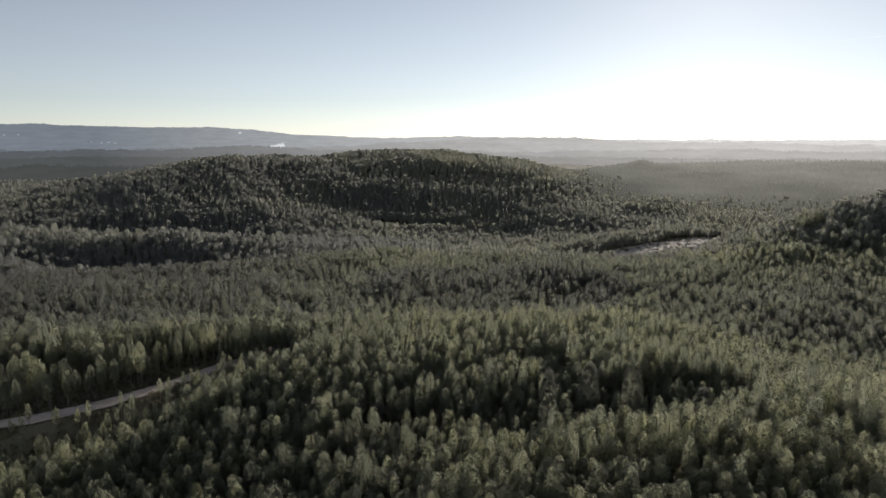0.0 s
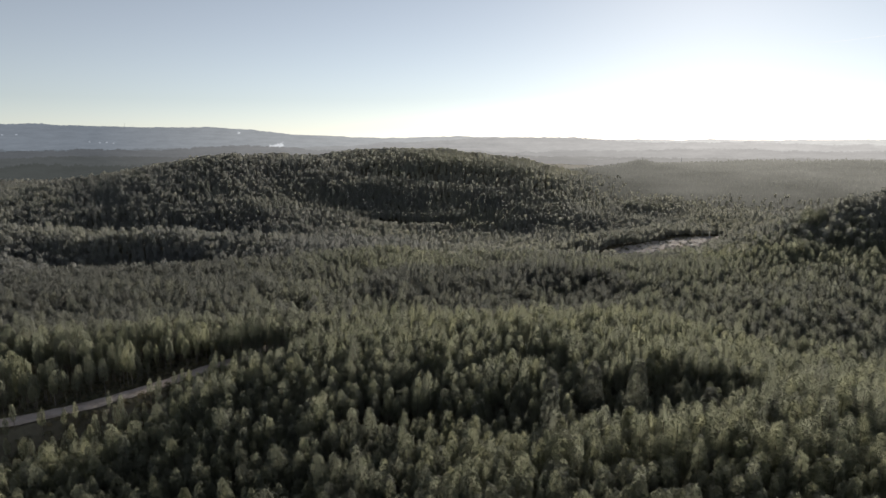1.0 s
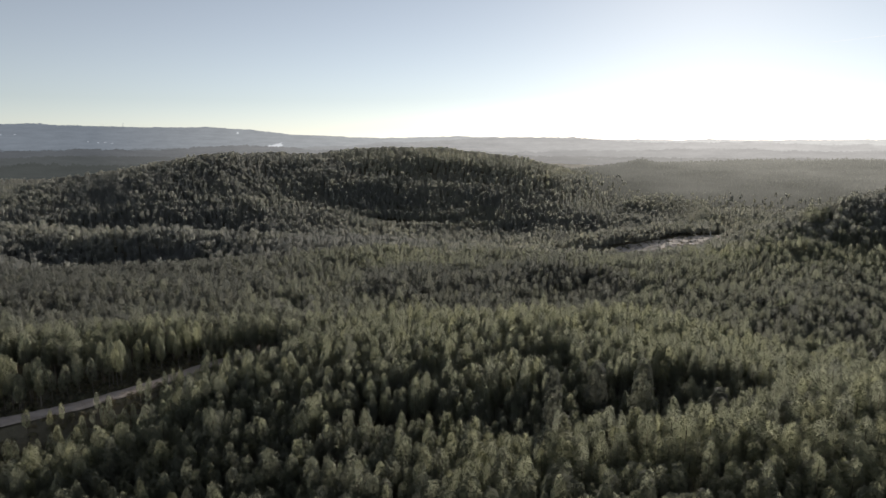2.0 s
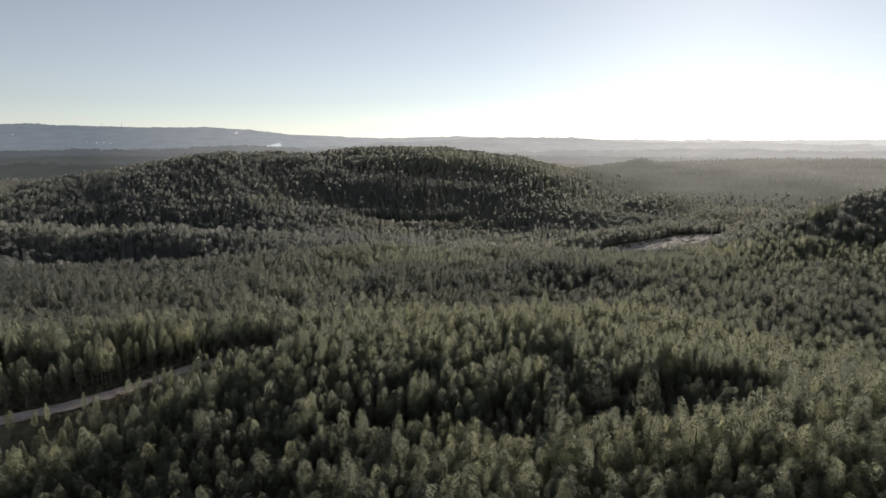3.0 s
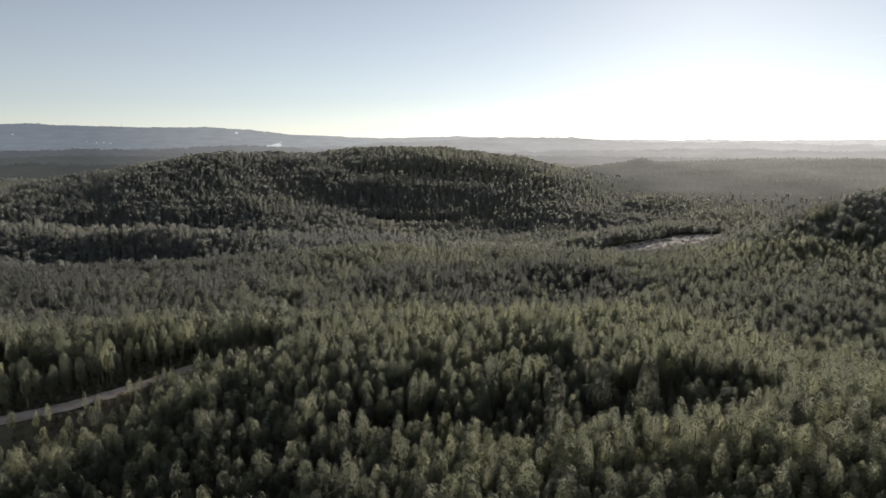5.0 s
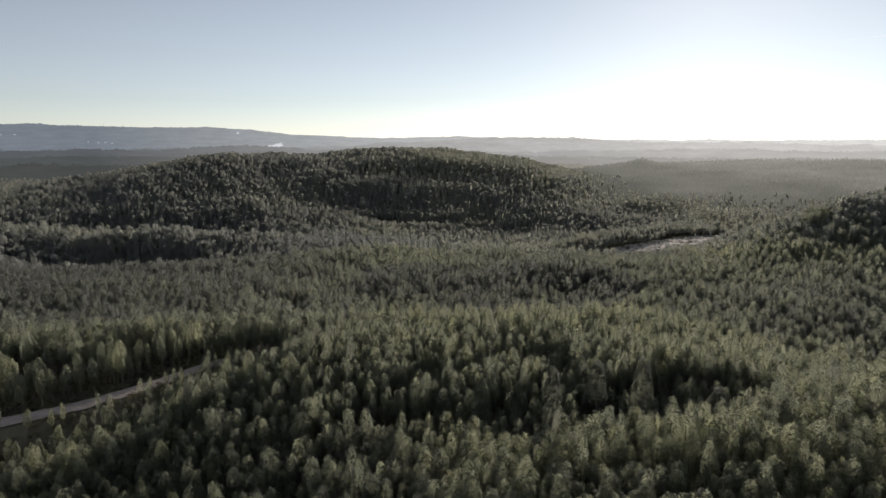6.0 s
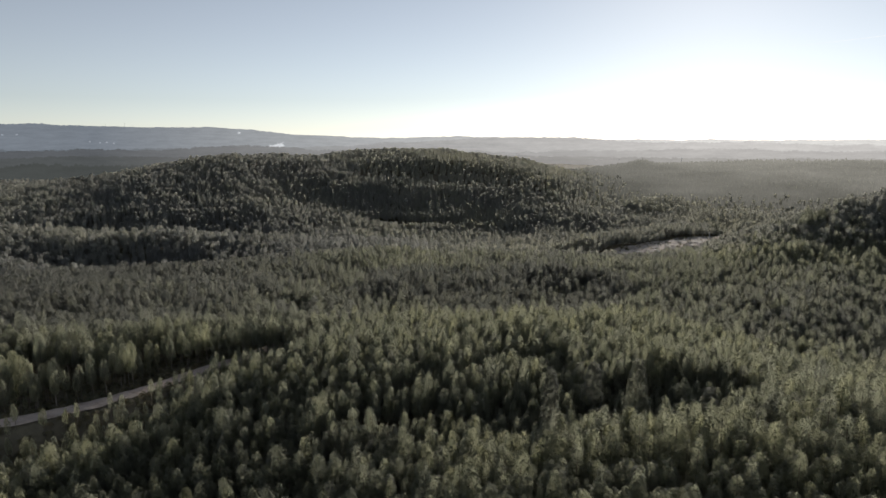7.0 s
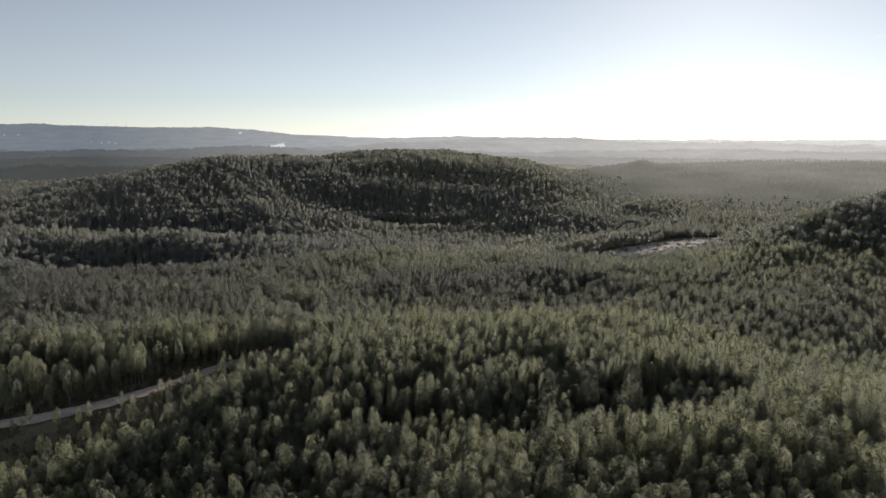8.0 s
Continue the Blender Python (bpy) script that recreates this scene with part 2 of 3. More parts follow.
# ------------------------------------------------------------------ tracks and clearings
def ribbon(name, line, width, lift, label):
    d = np.gradient(line, axis=0)
    d /= np.hypot(d[:, 0], d[:, 1])[:, None]
    n = np.stack([d[:, 1], -d[:, 0]], -1)
    wr = np.random.RandomState(len(line))
    rows = []
    for off, z in ((-0.5, -0.25), (-0.42, 0.12), (-0.25, 0.0), (0.0, 0.14), (0.25, 0.0), (0.42, 0.12), (0.5, -0.25)):
        edge = line + n * (off * width * (1 + 0.15 * wr.uniform(-1, 1, len(line))))[:, None]
        rows.append(np.column_stack([edge, lie(edge[:, 0], edge[:, 1]) + lift + z]))
    v = np.concatenate(rows)
    ob = new(name, mesh_of(name, v, grid_faces(len(rows), len(line)), [DIRT]))
    return tagged(ob, label, "track", kind="structure")


ribbon("road", ROAD_LINE, 5.2, 0.35, "pale sandy forest track with two wheel ruts")
ribbon("hillside_track", HILL_TRACK, 3.0, 0.6, "narrow pale dirt track across the wooded hillside")


def bare(x, y):
    """Where nothing grows: tracks, the cleared strip, gaps between the stands."""
    d, near = near_line(x, y, ROAD_LINE)
    b = d < np.where(y < 193, np.where(near, 3.6, 4.4), 1.0)
    d, near = near_line(x, y, HILL_TRACK)
    b |= d < 3.5
    u, w = strip(x, y)
    b |= (np.abs(u) < 92) & (w > -24) & (w < 14 + 5 * np.sin(u / 13))
    for gx, gy, gw, gd in GAPS:
        b |= ((x - gx) / gw) ** 2 + ((y - gy) / gd) ** 2 < 1
    return b


# Treeless gaps between stands: x, y, half-width, half-depth.
GAPS = [(-122, 171, 20, 5), (54, 131, 16, 4), (-12, 150, 16, 5), (-210, 395, 62, 9), (-250, 545, 75, 12)]


def young(x, y):
    """Low young growth below the tracks; 1 where the trees are full-grown."""
    d, near = near_line(x, y, ROAD_LINE)
    g = np.where(near & (d < 24) & (y < 196), 0.45 + 0.3 * (d / 26), 1.0)
    g = np.where(~near & (d < 20) & (y < 215), 0.58 + 0.42 * (d / 20) + 0.16 * np.sin(x * 5.3 + y * 3.1), g)
    u, w = strip(x, y)
    g = np.where((np.abs(u) < 110) & (w > 0) & (w < 45), 0.55 + 0.01 * w, g)
    g = np.where(((x - 45) / 36) ** 2 + ((y - 146) / 13) ** 2 < 1, 0.75, g)
    d, near = near_line(x, y, HILL_TRACK)
    return np.where(near & (d < 28), 0.45 + 0.5 * (d / 28), g)


def build_clearing():
    u, w = np.linspace(-96, 96, 80), np.linspace(-24, 20, 22)
    wr = np.random.RandomState(3)
    uu, ww = np.meshgrid(u, w, indexing="ij")
    x, y = 205 + 0.83 * uu - 0.56 * ww, 535 + 0.56 * uu + 0.83 * ww
    fall = np.clip((np.maximum(np.abs(uu) - 80, 0) / 14) ** 2 + (np.maximum(np.abs(ww) - 14, 0) / 8) ** 2, 0, 2)
    z = lie(x, y) + 0.7 - 1.6 * fall + 0.35 * wr.rand(*x.shape) + 0.5 * np.sin(uu / 6.0) * np.sin(ww / 4.0)
    v = np.stack([x, y, z], -1).reshape(-1, 3)
    me = mesh_of("clearing", v, grid_faces(len(u), len(w)), [SAND])
    tagged(new("clearing", me), "bare pale earth of a cleared strip in the valley", "ground", kind="structure")


build_clearing()


# ------------------------------------------------------------------ trees
def sprays(rs, centres, outward, length, width):
    """Leaf sprays: one hanging four-cornered blade at each centre, turned roughly outward. Leaves of one crown share its soft rounding."""
    n = len(centres)
    soft = outward / (np.linalg.norm(outward, axis=1)[:, None] + 1e-9)
    nor = soft + rs.normal(0, 0.12, (n, 3))
    nor /= np.linalg.norm(nor, axis=1)[:, None]
    hang = np.array([0, 0, -1.0]) + rs.normal(0, 0.45, (n, 3))
    u = np.cross(nor, hang)
    u /= np.linalg.norm(u, axis=1)[:, None] + 1e-9
    w = np.cross(u, nor)
    ln = (length * rs.uniform(0.6, 1.3, n))[:, None]
    wd = (width * rs.uniform(0.6, 1.3, n))[:, None]
    bow = nor * ln * 0.1
    j = rs.uniform(0.65, 1.25, (4, n, 1)) * 0.5
    v = np.stack([centres + (w * ln + u * wd) * j[0], centres + (w * ln - u * wd) * j[1] + bow,
                  centres - (w * ln + u * wd) * j[2], centres - (w * ln - u * wd) * j[3] + bow], 1)
    face = np.cross(v[:, 1] - v[:, 0], v[:, 2] - v[:, 0])
    turned = np.einsum("ij,ij->i", face, soft) < 0
    v[turned] = v[turned][:, ::-1]
    shade = soft * 0.93 + nor * 0.07
    shade /= np.linalg.norm(shade, axis=1)[:, None]
    return v.reshape(-1, 3), np.arange(4 * n).reshape(-1, 4), np.repeat(shade, 4, axis=0)


def crown_radius(t, fat, dome):
    """Half-width of a crown at t (0 foot, 1 tip): widest in the lower half, drawn in to a blunt tip. dome: 1.2 pointed, 3 round."""
    return fat * np.minimum(1.0, 0.5 + t / 0.5) * np.maximum(1 - np.clip(t, 0, 1) ** dome, 0) ** 0.62


def crown(rs, tall, foot, fat, dome, clumps, each, length, width):
    """A leafy crown: rounded tufts of leaf sprays at the ends of the limbs, with hollows between them."""
    t = np.linspace(0.03, 0.89, clumps) + rs.normal(0, 0.03, clumps)
    a = np.arange(clumps) * 2.4 + rs.normal(0, 0.5, clumps)
    big = fat * rs.uniform(0.30, 0.50, clumps) * (1.05 - 0.35 * t)
    reach = np.maximum(crown_radius(t, fat, dome) - 0.55 * big, 0.05) * rs.uniform(0.75, 1.12, clumps)
    lean = rs.normal(0, 0.35, 2) + (0.25, 0)
    mid = np.stack([reach * np.cos(a) + lean[0] * t * t, reach * np.sin(a) + lean[1] * t * t, foot + (tall - foot) * t - 0.2 * big], -1)
    k = np.repeat(np.arange(clumps), each)
    d = rs.normal(0, 1, (len(k), 3)) + np.stack([np.cos(a), np.sin(a), 0.4 + 0.8 * t], -1)[k] * 0.9
    d /= np.linalg.norm(d, axis=1)[:, None]
    c = mid[k] + d * big[k][:, None] * (0.85, 0.85, 1.05) * rs.uniform(0.7, 1.08, (len(k), 1))
    whole = c - np.array([0, 0, foot + 0.35 * (tall - foot)])
    whole /= np.linalg.norm(whole * (1, 1, 0.6), axis=1)[:, None] + 0.3
    return sprays(rs, c, d * 0.55 + whole * 0.7, length, width)


def crown_shell(rs, tall, foot, fat, dome, sides, rings):
    """The dense body of a crown: a lumpy pointed plume with an uneven outline."""
    t = np.repeat(np.append(np.linspace(0.02, 0.88, rings - 1), 0.95), sides)
    a = np.tile(np.arange(sides) * 2 * math.pi / sides, rings) + np.repeat(rs.uniform(0, 6.28, rings) * 0.25, sides) + rs.normal(0, 0.16, sides * rings)
    r = crown_radius(t, fat, dome) * 0.86 * rs.uniform(0.74, 1.22, len(t)) * np.where(t > 0.9, 0.1, 1) + 0.03 * fat
    lean = rs.normal(0, 0.3, 2)
    z = foot + (tall - foot) * t + rs.normal(0, 0.035, len(t)) * (tall - foot) / rings * 4
    v = np.stack([r * np.cos(a) + lean[0] * t * t, r * np.sin(a) + lean[1] * t * t, z], -1)
    i = np.arange(rings - 1)[:, None] * sides + np.arange(sides)[None]
    j = np.arange(rings - 1)[:, None] * sides + (np.arange(sides)[None] + 1) % sides
    f = np.stack([i, j, j + sides, i + sides], -1).reshape(-1, 4)
    n = np.stack([np.cos(a), np.sin(a), 0.15 + 0.9 * t ** 1.5], -1) + rs.normal(0, 0.3, v.shape)
    return v, f, n / np.linalg.norm(n, axis=1)[:, None]


def tube(path, radii, sides):
    """A tapered tube along a path, faces of four corners."""
    a = np.arange(sides) * 2 * math.pi / sides
    ring = np.stack([np.cos(a), np.sin(a), 0 * a], -1)
    v = np.concatenate([np.array(p)[None] + ring * r for p, r in zip(path, radii)])
    i = np.arange(len(path) - 1)[:, None] * sides + np.arange(sides)[None]
    j = np.arange(len(path) - 1)[:, None] * sides + (np.arange(sides)[None] + 1) % sides
    return v, np.stack([i, j, j + sides, i + sides], -1).reshape(-1, 4)


def stem_and_limbs(rs, tall, fat, limbs=5):
    """The tapered stem of a tree, and its main limbs as meshes of their own."""
    bend = rs.normal(0, 0.18, (5, 2))
    bend[0] = 0
    path = [(bend[k, 0], bend[k, 1], tall * q) for k, q in enumerate((-0.03, 0.2, 0.45, 0.7, 0.93))]
    stem = mesh_of("trunk", *tube(path, [0.17, 0.13, 0.10, 0.07, 0.03], 7), [BARK])
    arms = []
    for k in range(limbs):
        q = 0.40 + 0.42 * k / limbs + rs.uniform(-0.04, 0.04)
        a = k * 2.4 + rs.uniform(-0.4, 0.4)
        reach = float(crown_radius((q - 0.3) / 0.7, fat, 2.0)) * 0.8
        z = tall * q
        arms.append(mesh_of("limb", *tube([(0, 0, z), (reach * 0.5 * math.cos(a), reach * 0.5 * math.sin(a), z + 0.5),
                                           (reach * math.cos(a), reach * math.sin(a), z + 1.3)], [0.06, 0.04, 0.015], 5), [BARK]))
    return stem, arms


def hang_wood(tree, wood):
    trunk = new("trunk", wood[0])
    trunk.parent = tree
    for arm in wood[1]:
        new("limb", arm).parent = trunk


# Habits of the plantation trees: height, foot of the crown, half-width, how domed.
HABITS = [(13.0, 4.6, 1.95, 1.9), (13.5, 5.0, 1.85, 1.6), (12.6, 4.6, 2.05, 2.3), (13.3, 5.0, 1.75, 1.45),
          (12.3, 4.4, 1.95, 2.1), (13.9, 4.6, 2.2, 1.35), (12.8, 4.8, 2.1, 2.5), (11.6, 4.2, 1.75, 1.7)]


def scatter(rs, r0, r1, spacing, half_angle=39.0):
    """Jittered places in a wide sector of the land ahead."""
    w = r1 * math.sin(radians(min(half_angle, 90)))
    gx, gy = np.meshgrid(np.arange(-w, w, spacing), np.arange(0 if half_angle < 90 else -r1, r1, spacing * 0.9), indexing="ij")
    gx = gx + (np.arange(gx.shape[1])[None] % 2) * spacing * 0.5
    x = (gx + rs.uniform(-0.42, 0.42, gx.shape) * spacing).ravel()
    y = (gy + rs.uniform(-0.42, 0.42, gx.shape) * spacing).ravel()
    r = np.hypot(x, y) * (1 + 0.07 * np.sin(x * 12.99 + y * 78.23) * (r0 > 150 or r1 > 300))
    keep = (r >= r0) & (r < r1) & (np.abs(np.arctan2(x, y)) < radians(half_angle))
    x, y = x[keep], y[keep]
    open_ground = bare(x, y)
    thin = 0.5 + 0.5 * np.sin(x / 31 + 1.3) * np.sin(y / 27 + 0.6)
    behind = (np.hypot(x, y) > 1180) & (np.arctan2(x, y) > radians(-24)) & (np.arctan2(x, y) < radians(10)) & (rs.rand(len(x)) < 0.6)
    d, near = near_line(x, y, ROAD_CUT)
    roadside = (near & (d < 13) & (y < 192) & (rs.rand(len(x)) < 0.72)) | (~near & (d < 20) & (y < 190) & (rs.rand(len(x)) < 0.25))
    keep = ~open_ground & ~behind & ~roadside & (rs.rand(len(x)) < 0.86 + 0.14 * thin)
    return x[keep], y[keep]


_sr = np.random.RandomState(17)
STANDS = np.column_stack([_sr.uniform(-1100, 1100, 420), _sr.uniform(60, 1450, 420), _sr.normal(0, 1, 420), _sr.normal(0, 1, 420)])


def stand(x, y):
    """Which stand a place belongs to: its shift of colour and of growth."""
    x, y = np.asarray(x, float), np.asarray(y, float)
    wx, wy = x + 9 * np.sin(y / 17) + 5 * np.sin(y / 7.3), y + 9 * np.sin(x / 19) + 5 * np.sin(x / 8.1)
    which = np.empty(len(x), int)
    for i in range(0, len(x), 4000):
        which[i:i + 4000] = ((wx[i:i + 4000, None] - STANDS[None, :, 0]) ** 2 + (wy[i:i + 4000, None] - STANDS[None, :, 1]) ** 2).argmin(1)
    return STANDS[which, 2], STANDS[which, 3]


def stand_shade_tone(rs, x, y):
    """Leaf colour from stand to stand, duller to the left, with a jump from tree to tree. Shade over the left valley is
    painted in as darker leaves.
    """
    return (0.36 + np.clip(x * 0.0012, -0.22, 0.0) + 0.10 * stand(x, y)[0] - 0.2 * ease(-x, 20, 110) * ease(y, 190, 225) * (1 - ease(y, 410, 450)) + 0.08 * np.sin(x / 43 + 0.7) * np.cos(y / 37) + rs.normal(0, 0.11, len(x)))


def size_of(rs, x, y):
    grown = 1 + 0.055 * stand(x, y)[1] + 0.05 * np.sin(x / 29 + 2) * np.sin(y / 33)
    return np.clip(grown + rs.normal(0, 0.11, len(x)), 0.6, 1.35) * young(x, y)


def crown_mesh(rs, v, f, nv, habit, tone):
    """Leaf sprays round the dense body of a crown."""
    sv, sf, sn = crown_shell(rs, *habit, 10, 9)
    slots = np.concatenate([np.zeros(len(f), int), np.ones(len(sf), int)])
    v, f, nv = np.concatenate([v, sv]), np.concatenate([f, sf + len(v)]), np.concatenate([nv, sn])
    return mesh_of("crown", v, f, [LEAF, LEAF_BODY], np.full(len(v), tone), slots, nv)


def place_single_trees(r0, r1, spacing):
    rs = np.random.RandomState(21)
    models = []
    for tall, foot, fat, dome in HABITS:
        v, f, nv = crown(rs, tall, foot, fat, dome, 34, 13, 0.34, 0.22)
        models.append((stem_and_limbs(rs, tall, fat), crown_mesh(rs, v, f, nv, (tall, foot, fat, dome), 0.38)))
    x, y = scatter(rs, r0, r1, spacing)
    z, s = lie(x, y), size_of(rs, x, y)
    for i in range(len(x)):
        tm, cm = models[rs.randint(len(models))]
        tree = new("eucalyptus_tree")
        tree.matrix_world = Matrix.LocRotScale((x[i], y[i], z[i] - 0.1), Euler((rs.normal(0, 0.03), rs.normal(0, 0.03), rs.uniform(0, 6.28))), (s[i] * rs.uniform(0.9, 1.1), s[i] * rs.uniform(0.9, 1.1), s[i]))
        tagged(tree, "slender green eucalyptus tree in a plantation", "tree", group="trees of the plantation")
        hang_wood(tree, tm)
        new("crown", cm).parent = tree


def place_woods(name, label, seed, r0, r1, spacing, tufts, length, width, leaf, trunks, half_angle=39.0, shell=(), widen=1.0, rounder=0.0, where=None, far_off=False):
    """Woods past counting: real trees joined into one mesh."""
    rs = np.random.RandomState(seed)
    models = []
    for h, foot, fat, dome in HABITS:
        dome = dome + rounder
        v, f, nv = crown(rs, h, foot, fat, dome, *tufts, length, width)
        if shell:
            sv, sf, sn = crown_shell(rs, h, foot, fat, dome, *shell)
            v, f, nv = np.concatenate([v, sv]), np.concatenate([f, sf + len(v)]), np.concatenate([nv, sn])
        mat = np.zeros(len(f), int)
        if shell:
            mat[-len(sf):] = 2
        if trunks:
            tv, tf = tube([(0, 0, -0.4), (0.1, 0, h * 0.5), (0, 0.1, h * 0.85)], [0.16, 0.11, 0.04], 3)
            nv = np.concatenate([nv, (tv - tv.mean(0)) * (1, 1, 0) * 6])
            f, v, mat = np.concatenate([f, tf + len(v)]), np.concatenate([v, tv]), np.concatenate([mat, np.ones(len(tf), int)])
        models.append((v, f, mat, nv))
    x, y = scatter(rs, r0, r1, spacing, half_angle)
    if where:
        x, y = (a[where(x, y)] for a in (x, y))
    z, s, tone = lie(x, y), size_of(rs, x, y), stand_shade_tone(rs, x, y)
    kind = rs.randint(len(models), size=len(x))
    turn = rs.uniform(0, 6.28, len(x))
    vs, fs, ms, ts, ns, base = [], [], [], [], [], 0
    for k, (v, f, mat, nv) in enumerate(models):
        pick = np.nonzero(kind == k)[0]
        if not len(pick):
            continue
        c, d = np.cos(turn[pick])[:, None], np.sin(turn[pick])[:, None]
        sc = s[pick][:, None]
        wide = sc * widen
        wx = (v[None, :, 0] * c - v[None, :, 1] * d) * wide + x[pick][:, None]
        wy = (v[None, :, 0] * d + v[None, :, 1] * c) * wide + y[pick][:, None]
        wz = v[None, :, 2] * sc + z[pick][:, None]
        vs.append(np.stack([wx, wy, wz], -1).reshape(-1, 3))
        ns.append(np.stack([nv[None, :, 0] * c - nv[None, :, 1] * d, nv[None, :, 0] * d + nv[None, :, 1] * c, nv[None, :, 2] + 0 * c], -1).reshape(-1, 3))
        fs.append((f[None] + (np.arange(len(pick)) * len(v))[:, None, None] + base).reshape(-1, 4))
        ms.append(np.tile(mat, len(pick)))
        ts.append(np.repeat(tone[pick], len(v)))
        base += len(pick) * len(v)
    me = mesh_of(name, np.concatenate(vs), np.concatenate(fs), [leaf, BARK, LEAF_BODY if leaf is LEAF else leaf], np.concatenate(ts), np.concatenate(ms), np.concatenate(ns))
    tagged(new(name, me), label, "backdrop" if far_off else "woods", kind="structure" if far_off else "stuff")


place_single_trees(94, 112, 2.6)
place_woods("plantation_woods", "dense eucalyptus plantation, olive-green leafy crowns", 31, 112, 150, 2.6, (26, 9), 0.34, 0.22, LEAF, True, shell=(9, 7))
place_woods("slope_woods", "dense eucalyptus stands with slender bare trunks on a slope", 35, 150, 235, 2.45, (13, 4), 0.46, 0.34, LEAF, True, shell=(7, 5), widen=0.95, rounder=0.5)
place_woods("nearby_woods", "eucalyptus plantation below the flight line", 36, 0, 94, 4.6, (6, 1), 1.0, 0.7, LEAF, True, half_angle=180.0, shell=(7, 5), widen=1.3)
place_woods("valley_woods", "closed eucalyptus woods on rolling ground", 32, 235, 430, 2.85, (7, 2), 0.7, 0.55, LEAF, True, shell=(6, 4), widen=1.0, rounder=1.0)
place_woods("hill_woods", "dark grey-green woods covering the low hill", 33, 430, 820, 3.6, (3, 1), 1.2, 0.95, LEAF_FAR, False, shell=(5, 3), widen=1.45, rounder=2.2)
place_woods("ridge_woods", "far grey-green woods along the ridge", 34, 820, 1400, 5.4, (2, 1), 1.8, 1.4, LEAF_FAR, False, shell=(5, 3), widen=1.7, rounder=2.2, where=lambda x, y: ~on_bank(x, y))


# ------------------------------------------------------------------ far distance
PROFILE = ((-1.0, -0.2), (-0.6, 0.45), (-0.25, 0.85), (0.0, 1.0), (0.3, 0.9), (1.0, 0.2))


def crest(az, base, bumps):
    top = np.full(np.shape(az), float(base))
    for a, h, s in bumps:
        top = top + h * np.exp(-((np.asarray(az) - a) / s) ** 2 / 2)
    return top


def far_ridge(name, dist, depth, base, bumps, rough, mat, label, az0=-44, az1=44):
    """A ridge far off: a long rounded bank whose crest swells by the bumps (azimuth, height, spread), roughened by its trees."""
    rs = np.random.RandomState(int(dist))
    az = np.arange(az0, az1, 0.045)
    top = crest(az, base, bumps)
    for step, amp in ((60, 1.0), (23, 0.6), (9, 0.45), (3, 0.45), (1, 0.45)):
        k = rs.uniform(-1, 1, len(az) // step + 3)
        top = top + rough * amp * np.interp(np.arange(len(az)) / step, np.arange(len(k)), k)
    rows = []
    for q, h in PROFILE:
        r = dist + q * depth
        z = EYE_Z - 100 + (top + 100) * h
        rows.append(np.stack([r * np.sin(np.radians(az)), r * np.cos(np.radians(az)), z], -1))
    me = mesh_of(name, np.concatenate(rows), grid_faces(len(rows), len(az))[:, ::-1], [mat])
    me.polygons.foreach_set("use_smooth", np.ones(len(me.polygons), bool))
    tagged(new(name, me), label, "backdrop", kind="structure")


def on_ridge(ridge, az, q):
    """The place on a far ridge's face: q from -1 at its foot to 0 on its crest."""
    _, dist, depth, base, bumps = ridge[:5]
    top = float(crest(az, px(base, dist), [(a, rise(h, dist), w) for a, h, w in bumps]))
    h = float(np.interp(q, [c[0] for c in PROFILE], [c[1] for c in PROFILE]))
    r = dist + q * depth
    return Vector((r * math.sin(radians(az)), r * math.cos(radians(az)), EYE_Z - 100 + (top + 100) * h))


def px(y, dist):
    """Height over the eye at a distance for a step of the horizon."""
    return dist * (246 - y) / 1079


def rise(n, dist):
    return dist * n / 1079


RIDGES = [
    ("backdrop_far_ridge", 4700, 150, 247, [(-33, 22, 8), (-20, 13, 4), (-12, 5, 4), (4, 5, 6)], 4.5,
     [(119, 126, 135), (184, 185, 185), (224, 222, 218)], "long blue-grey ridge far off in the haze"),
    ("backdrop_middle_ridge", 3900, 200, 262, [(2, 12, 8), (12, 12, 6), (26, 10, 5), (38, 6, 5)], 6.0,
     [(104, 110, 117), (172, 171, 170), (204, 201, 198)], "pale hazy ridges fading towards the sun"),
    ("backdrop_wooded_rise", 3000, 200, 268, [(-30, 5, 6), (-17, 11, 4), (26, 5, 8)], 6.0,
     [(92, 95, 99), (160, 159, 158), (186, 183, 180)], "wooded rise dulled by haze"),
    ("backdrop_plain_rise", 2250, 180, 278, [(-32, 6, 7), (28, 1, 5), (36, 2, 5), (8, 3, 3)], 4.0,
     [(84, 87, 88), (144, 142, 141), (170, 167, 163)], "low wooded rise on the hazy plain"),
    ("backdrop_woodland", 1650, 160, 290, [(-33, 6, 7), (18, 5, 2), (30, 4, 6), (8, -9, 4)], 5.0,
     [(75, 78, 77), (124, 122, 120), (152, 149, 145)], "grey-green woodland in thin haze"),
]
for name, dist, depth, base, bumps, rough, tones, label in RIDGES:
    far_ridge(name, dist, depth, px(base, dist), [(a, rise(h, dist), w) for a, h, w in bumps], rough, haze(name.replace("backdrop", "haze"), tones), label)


# Haze on the bank is emission in its material, stronger with distance.
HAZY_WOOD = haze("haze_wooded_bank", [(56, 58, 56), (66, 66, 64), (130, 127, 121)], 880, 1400)


